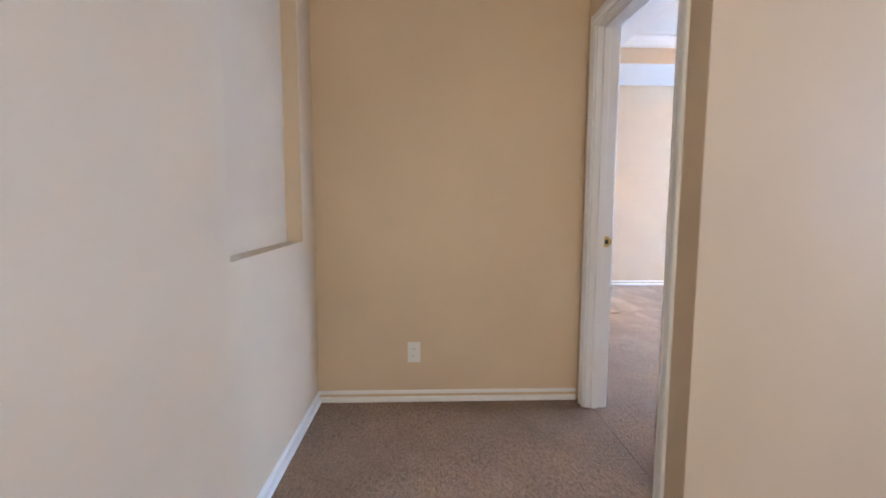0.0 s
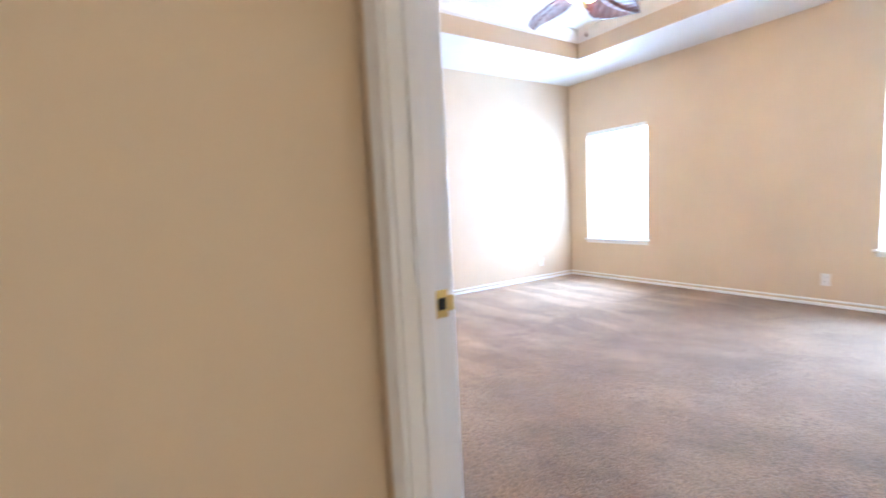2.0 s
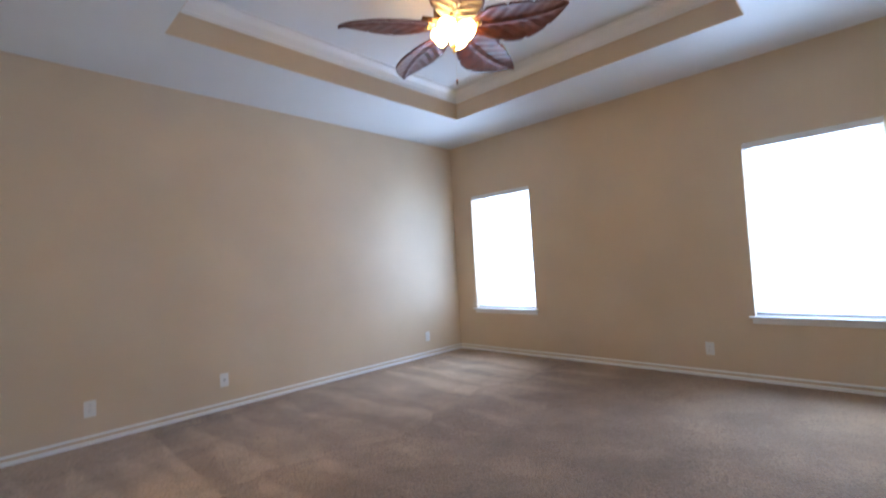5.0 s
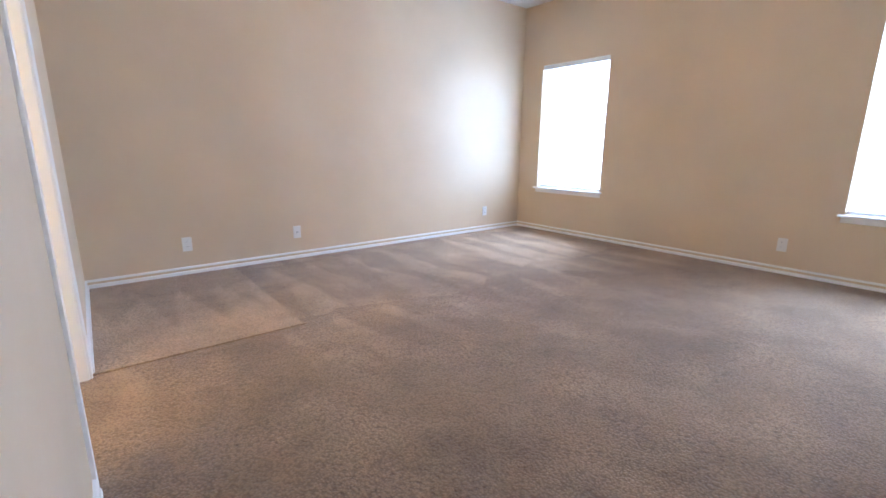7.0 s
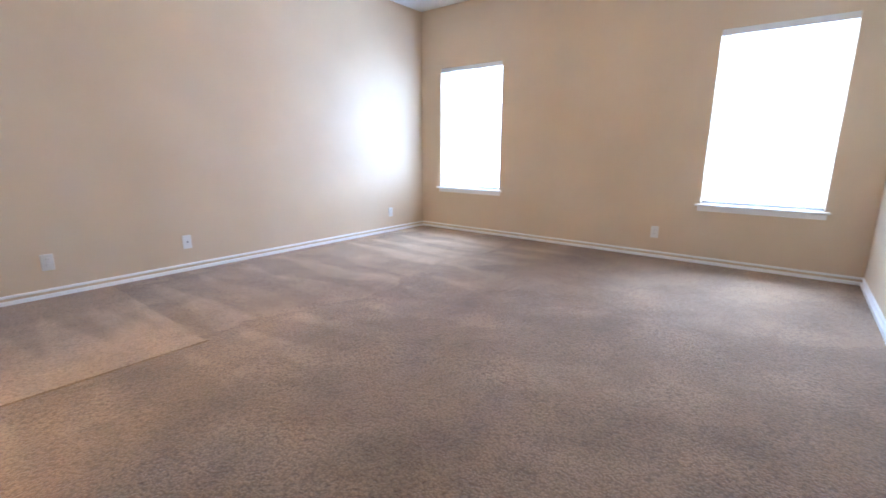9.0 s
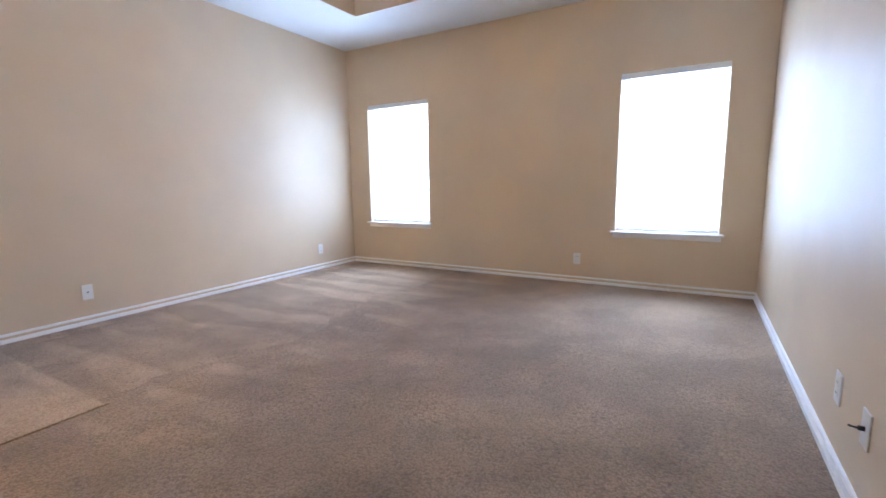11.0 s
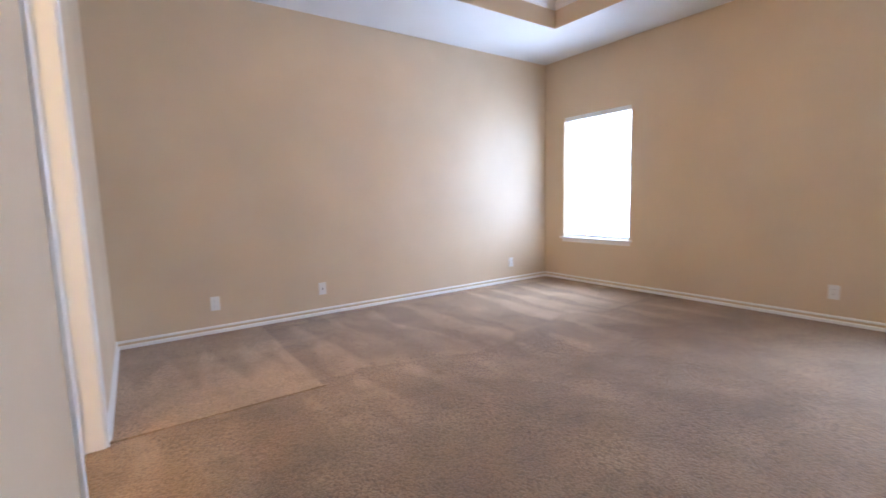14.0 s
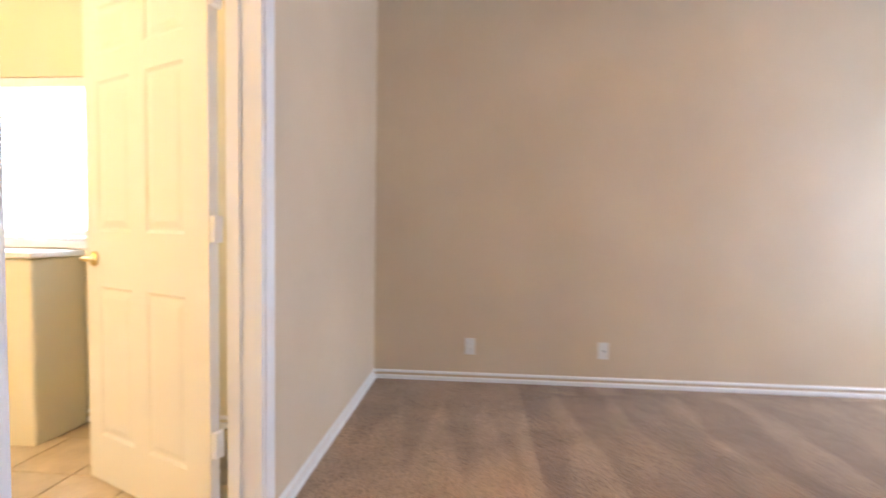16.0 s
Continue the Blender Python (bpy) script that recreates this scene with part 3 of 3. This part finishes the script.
def blind(axis, wall, out, u0, u1, z0, z1, label, group, cord_u=None):
    mid = ((wall + out * 0.062), (u0 + u1) / 2)
    at = (mid[0], mid[1], z1) if axis == "x" else (mid[1], mid[0], z1)
    bl = empty("window_blind", at, label, "window blind", group)
    half = (u1 - u0) / 2 - 0.006

    def place(bm):
        if axis == "y":
            bmesh.ops.rotate(bm, verts=bm.verts, cent=(0, 0, 0), matrix=Matrix.Rotation(radians(90), 3, "Z"))
        return bm

    head = part("headrail", place(box_bm((-0.024, -half, -0.05), (0.024, half, -0.002), 0.003, 2)), VINYL, bl)
    part("valance", place(box_bm((-out * 0.058 if out > 0 else 0.046, -half - 0.003, -0.054), (-out * 0.046 if out > 0 else 0.058, half + 0.003, -0.002), 0.004, 2)), VINYL, bl)
    pitch, depth = 0.0415, 0.05
    n = int((z1 - z0 - 0.06) / pitch)
    sb = bmesh.new()
    cross = [(-depth / 2, -0.002), (-depth / 4, 0.0008), (0, 0.002), (depth / 4, 0.0008), (depth / 2, -0.002)]
    tilt = radians(64 * out)
    grid = []
    for s, v in ((-half, 0), (half, 0)):
        row = []
        for dz in (0.0, -0.0028):
            for x, z in cross:
                zz = z + dz
                row.append(sb.verts.new((x * math.cos(tilt) - zz * math.sin(tilt), s, x * math.sin(tilt) + zz * math.cos(tilt))))
        grid.append(row)
    a, b = grid
    loop = [0, 1, 2, 3, 4, 9, 8, 7, 6, 5]
    for k in range(10):
        i, j = loop[k], loop[(k + 1) % 10]
        sb.faces.new((a[i], a[j], b[j], b[i]))
    sb.faces.new([a[i] for i in loop])
    sb.faces.new([b[i] for i in loop][::-1])
    first = part("slat", place(sb), SLAT, bl)
    first.location = (0, 0, -0.085)
    for k in range(1, n):
        o = new("slat", first.data)
        o.parent, o.location = bl, (0, 0, -0.085 - pitch * k)
    zb = -(z1 - z0) + 0.006
    part("bottom_rail", place(box_bm((-0.022, -half, zb), (0.022, half, zb + 0.022), 0.004, 2)), VINYL, bl)
    for s in (-half * 0.72, half * 0.72):
        for x in (-0.024, 0.024):
            c = bmesh.new()
            rod(c, (x, s, -0.06), (x, s, zb + 0.01), 0.0011, 6)
            part("ladder_cord", place(c), VINYL, bl)
    wand = bmesh.new()
    s = half * 0.86 if cord_u is None else cord_u
    rod(wand, (-0.032 * out, s, -0.05), (-0.032 * out, s, -0.62), 0.004, 8)
    part("tilt_wand", place(wand), VINYL, bl)
    return bl


for k, (a, b) in enumerate((W1, W2)):
    window(f"window_{k + 1}", "x", EX, 1, a, b, *WZ, 0.2, "white vinyl single-hung window with painted sill")
    blind("x", EX, 1, a, b, *WZ, "white horizontal-slat blind lowered over a sunlit window", "bedroom window blinds")
window("window_3", "y", BY, 1, *BW, *BWZ, 0.12, "white vinyl bathroom window with painted sill", rail=False)
blind("y", BY, 1, *BW, *BWZ, "white horizontal-slat blind lowered over the bathroom window", "")
# unseen windows, added in front of the hall's fill lamps
window("window_4", "x", 3.4, 1, -2.45, -0.55, 0.8, 2.2, 0.12, "unseen white vinyl loft window, added to light the hall")
window("window_5", "y", LY, -1, -1.4, 0.2, 0.8, 2.2, 0.12, "unseen white vinyl loft window, added to light the hall")


# ---- wall plates ----
def wall_plate(at, turn, label, group, kind="duplex"):
    """An outlet plate whose face looks along -y before it is turned."""
    o = empty("outlet" if kind != "cable" else "cable_plate", at, label, "outlet" if kind != "cable" else "wall plate", group, turn)
    bm = box_bm((-0.036, -0.0062, -0.058), (0.036, 0, 0.058), 0.0022, 2)
    part("plate", bm, PLATE, o)
    if kind == "duplex":
        for z in (-0.02, 0.02):
            rb = lathe([(0, 0), (0.0165, 0), (0.0165, 0.002), (0.015, 0.0028), (0, 0.0028)], 20)
            bmesh.ops.rotate(rb, verts=rb.verts, cent=(0, 0, 0), matrix=Matrix.Rotation(radians(90), 3, "X"))
            bmesh.ops.translate(rb, verts=rb.verts, vec=(0, -0.0058, z))
            r = part("receptacle", rb, PLATE, o)
            for x, hgt in ((-0.0062, 0.008), (0.0062, 0.0065)):
                # raised dark blocks stand for the shade inside the slots
                part("slot", box_bm((x - 0.0012, -0.0092, z + 0.002 - hgt / 2), (x + 0.0012, -0.0084, z + 0.002 + hgt / 2)), DARK, r)
        scr = bmesh.new()
        rod(scr, (0, -0.0058, 0), (0, -0.0075, 0), 0.0035, 12)
        part("screw", scr, PLATE, o)
    elif kind == "jack":
        part("jack", box_bm((-0.009, -0.0085, -0.009), (0.009, -0.0055, 0.009), 0.001, 1), PLATE, o)
        # dark block on the jack for the shade in its opening
        part("jack_hole_shade", box_bm((-0.006, -0.0092, -0.005), (0.006, -0.0086, 0.004)), DARK, o)
        for z in (-0.042, 0.042):
            scr = bmesh.new()
            rod(scr, (0, -0.0058, z), (0, -0.0072, z), 0.003, 10)
            part("screw", scr, PLATE, o)
    else:
        nut = bmesh.new()
        rod(nut, (0, -0.005, 0), (0, -0.022, 0), 0.008, 6)
        part("connector", nut, CABLE, o, "dark threaded connector")
        cb = bmesh.new()
        pts = [(0, -0.018, 0), (0.001, -0.029, 0.001), (0.003, -0.038, 0.003), (0.006, -0.046, 0.006)]
        for p, q in zip(pts, pts[1:]):
            rod(cb, p, q, 0.0032, 10)
        part("cable_stub", cb, CABLE, o, "short black coaxial cable stub")
        for z in (-0.042, 0.042):
            scr = bmesh.new()
            rod(scr, (0, -0.0058, z), (0, -0.0072, z), 0.003, 10)
            part("screw", scr, PLATE, o)
    return o


OZ = 0.25
wall_plate((0.685, NY, OZ), 0, "white duplex outlet plate low on the beige wall", "bedroom outlets")
wall_plate((1.605, NY, OZ), 0, "white plate with a small jack on the beige wall", "bedroom outlets", "jack")
wall_plate((4.067, NY, OZ), 0, "white duplex outlet plate near the window corner", "bedroom outlets")
wall_plate((EX, 1.544, OZ), -90, "white duplex outlet plate below the windows", "bedroom outlets")
wall_plate((2.11, 0, 0.292), 180, "white duplex outlet plate beside a cable plate", "bedroom outlets")
wall_plate((1.80, 0, 0.292), 180, "white wall plate with a black cable stub", "", "cable")
wall_plate((-1.06, HY, 0.285), 0, "white duplex outlet plate on the hall end wall", "")


# ---- ceiling vent ----
def ceiling_vent(cx, cy, sx, sy, z):
    v = empty("ceiling_vent", (cx, cy, z), "white louvred metal air vent in the soffit", "air vent")
    # dark sheet in place of the shade behind the louvres
    part("louvre_shade", box_bm((-sx / 2 + 0.01, -sy / 2 + 0.01, -0.003), (sx / 2 - 0.01, sy / 2 - 0.01, -0.001)), DARK, v)
    fr = bmesh.new()
    b = 0.028
    for lo, hi in (((-sx / 2, -sy / 2), (sx / 2, -sy / 2 + b)), ((-sx / 2, sy / 2 - b), (sx / 2, sy / 2)), ((-sx / 2, -sy / 2 + b), (-sx / 2 + b, sy / 2 - b)), ((sx / 2 - b, -sy / 2 + b), (sx / 2, sy / 2 - b))):
        box(fr, (*lo, -0.012), (*hi, -0.0005), 0.002, 1)
    part("frame", fr, TRIM, v)
    n = int((sx - 2 * b) / 0.021)
    sl = bmesh.new()
    box(sl, (-0.009, -sy / 2 + b, -0.0012), (0.009, sy / 2 - b, 0.0012))
    bmesh.ops.rotate(sl, verts=sl.verts, cent=(0, 0, 0), matrix=Matrix.Rotation(radians(38), 3, "Y"))
    first = part("louvre", sl, TRIM, v)
    for k in range(n):
        o = first if k == 0 else new("louvre", first.data)
        o.parent, o.location = v, (-sx / 2 + b + 0.012 + k * 0.021, 0, -0.010)
    return v


ceiling_vent(0.62, 2.02, 0.36, 0.36, CZ)


# ---- ceiling fan ----
def leaf_blade(length, width):
    """A carved leaf along +x: notched outline, raised midrib and slanting side veins, solid."""
    bm = bmesh.new()
    nu, nv = 56, 20
    top, low = [], []
    for i in range(nu + 1):
        u = i / nu
        w = width / 2 * (math.sin(math.pi * min(1, 0.06 + 0.94 * u) ** 0.86) ** 0.70 * (1 - 0.12 * u ** 4) if u < 1 else 0.0)
        w = max(w, 0.004)
        rt, rl = [], []
        for j in range(nv + 1):
            s = 2 * j / nv - 1
            notch = 1 - (0.13 * max(0, math.sin(2 * math.pi * (u * 4 + (0.2 if s > 0 else 0.55)))) ** 14 if abs(s) > 0.85 else 0)
            bend = 0.03 * math.sin(math.pi * u) - 0.035 * u ** 5
            y = s * w * notch + bend
            x = u * length
            d = abs(s) * w
            vein = math.cos(2 * math.pi * (u * length - d * 0.9) / 0.084)
            z = 0.014 * math.exp(-(d / 0.011) ** 2) + 0.0048 * (0.5 + 0.5 * vein) ** 2.2 * min(1, d / 0.02) * (1 - abs(s) ** 8)
            arch = -0.10 * (d / (width / 2)) ** 2 * 0.28
            droop = -0.028 * u ** 2 - 0.018 * u
            rt.append(bm.verts.new((x, y, arch + droop + 0.009 - 0.3 * z)))
            rl.append(bm.verts.new((x, y, arch + droop - z)))
        top.append(rt)
        low.append(rl)
    for i in range(nu):
        for j in range(nv):
            bm.faces.new((top[i][j], top[i + 1][j], top[i + 1][j + 1], top[i][j + 1]))
            bm.faces.new((low[i][j], low[i][j + 1], low[i + 1][j + 1], low[i + 1][j]))
        for j in (0, nv):
            bm.faces.new((top[i][j], low[i][j], low[i + 1][j], top[i + 1][j]))
    for i in (0, nu):
        for j in range(nv):
            bm.faces.new((top[i][j], top[i][j + 1], low[i][j + 1], low[i][j]))
    return bm


def ceiling_fan(at, first_angle):
    f = empty("ceiling_fan", at, "bronze ceiling fan with five carved leaf blades and lit glass shade", "ceiling fan")
    z = TZ - at[2]
    smooth(part("canopy", lathe([(0, z), (0.075, z), (0.075, z - 0.012), (0.06, z - 0.04), (0.02, z - 0.05), (0.016, z - 0.135), (0, z - 0.135)]), BRONZE, f))
    smooth(part("motor_housing", lathe([(0, z - 0.13), (0.03, z - 0.13), (0.10, z - 0.145), (0.125, z - 0.175), (0.125, z - 0.215), (0.10, z - 0.245), (0.055, z - 0.258), (0, z - 0.258)]), BRONZE, f))
    smooth(part("light_fitter", lathe([(0, 0.085), (0.05, 0.085), (0.062, 0.07), (0.062, 0.055), (0.03, 0.05), (0, 0.05)]), BRONZE, f))
    tulip = [(0.0, -0.112), (0.03, -0.111), (0.052, -0.106), (0.062, -0.088), (0.064, -0.066), (0.056, -0.040), (0.040, -0.018), (0.024, -0.004), (0.0, 0.0)]
    first = smooth(part("glass_shade", lathe(tulip, 24), LIT, f, "glowing frosted glass tulip shade"))
    for k in range(4):
        o = first if k == 0 else tagged(new("glass_shade", first.data), "glowing frosted glass tulip shade")
        o.parent = f
        o.matrix_local = Matrix.Rotation(radians(20 + 90 * k), 4, "Z") @ Matrix.Translation((0.042, 0, 0.068)) @ Matrix.Rotation(radians(-56), 4, "Y")
    smooth(part("finial", lathe([(0, -0.115), (0.006, -0.11), (0.012, -0.095), (0.007, -0.082), (0.022, -0.066), (0.018, -0.055), (0.012, -0.03), (0.03, 0.03), (0.03, 0.055), (0, 0.055)], 16), BRASS, f, "brass stem and finial below the shades"))
    ch = bmesh.new()
    rod(ch, (0.035, 0.02, 0.05), (0.036, 0.021, -0.27), 0.0007, 6)
    part("pull_chain", ch, BRASS, f)
    smooth(part("chain_fob", lathe([(0, -0.305), (0.006, -0.30), (0.0075, -0.285), (0.003, -0.268), (0, -0.266)], 12), BRONZE, f)).location = (0.036, 0.021, 0)
    blade = smooth(part("blade", leaf_blade(0.62, 0.335), LEAF, f, "carved red-brown leaf-shaped blade"))
    ab = bmesh.new()
    box(ab, (0.09, -0.016, 0.105), (0.165, 0.016, 0.115), 0.004, 2)
    box(ab, (0.15, -0.03, 0.064), (0.215, 0.03, 0.112), 0.004, 2)
    arm = part("blade_arm", ab, BRONZE, f)
    mb = lathe([(0, 0.040), (0.010, 0.041), (0.019, 0.046), (0.021, 0.054), (0.018, 0.062), (0, 0.064)], 16)
    bmesh.ops.translate(mb, verts=mb.verts, vec=(0.182, 0, 0))
    medallion = smooth(part("medallion", mb, BRASS, f, "small brass boss on a blade bracket"))
    for k in range(5):
        turn = Matrix.Rotation(radians(first_angle + 72 * k), 4, "Z")
        b = blade if k == 0 else tagged(new("blade", blade.data), "carved red-brown leaf-shaped blade")
        a = arm if k == 0 else new("blade_arm", arm.data)
        md = medallion if k == 0 else new("medallion", medallion.data)
        for o in (a, b, md):
            o.parent = f
        a.matrix_local = turn
        md.matrix_local = turn
        b.matrix_local = turn @ Matrix.Translation((0.135, 0, 0.06)) @ Matrix.Rotation(radians(-14), 4, "X")
    return f


ceiling_fan((2.374, 2.362, 2.655), 6.5)

# ---- bathroom half wall ----
hw = empty("half_wall", (-2.0, (3.385 + BY) / 2, 0), "cream half wall with a white cap below the window", "half wall")
part("body", box_bm((BX + 2.0, -0.1475, -0.011), (0.625, 0.1475, 0.905), 0.012, 3), BATHWALL, hw)
part("cap", box_bm((BX + 2.0, -0.165, 0.905), (0.643, 0.1475, 0.935), 0.006, 2), TRIM, hw, "white painted cap")

# ---- bathroom floor tiles ----
tile_size, gap = 0.305, 0.006
fb = bpy.data.objects["floor_bath"]
first_tile = None
for i in range(9):
    for j in range(9):
        tx, ty = -0.075 - (i + 0.5) * tile_size, HY + 0.13 + (j + 0.5) * tile_size
        if tx - tile_size / 2 < BX or ty + tile_size / 2 > BY:
            continue
        if first_tile is None:
            h = (tile_size - gap) / 2
            first_tile = part("tile", box_bm((-h, -h, -0.012), (h, h, -0.001), 0.002, 1), TILE, fb)
            o = first_tile
        else:
            o = new("tile", first_tile.data)
            o.parent = fb
        o.location = (tx, ty, 0)
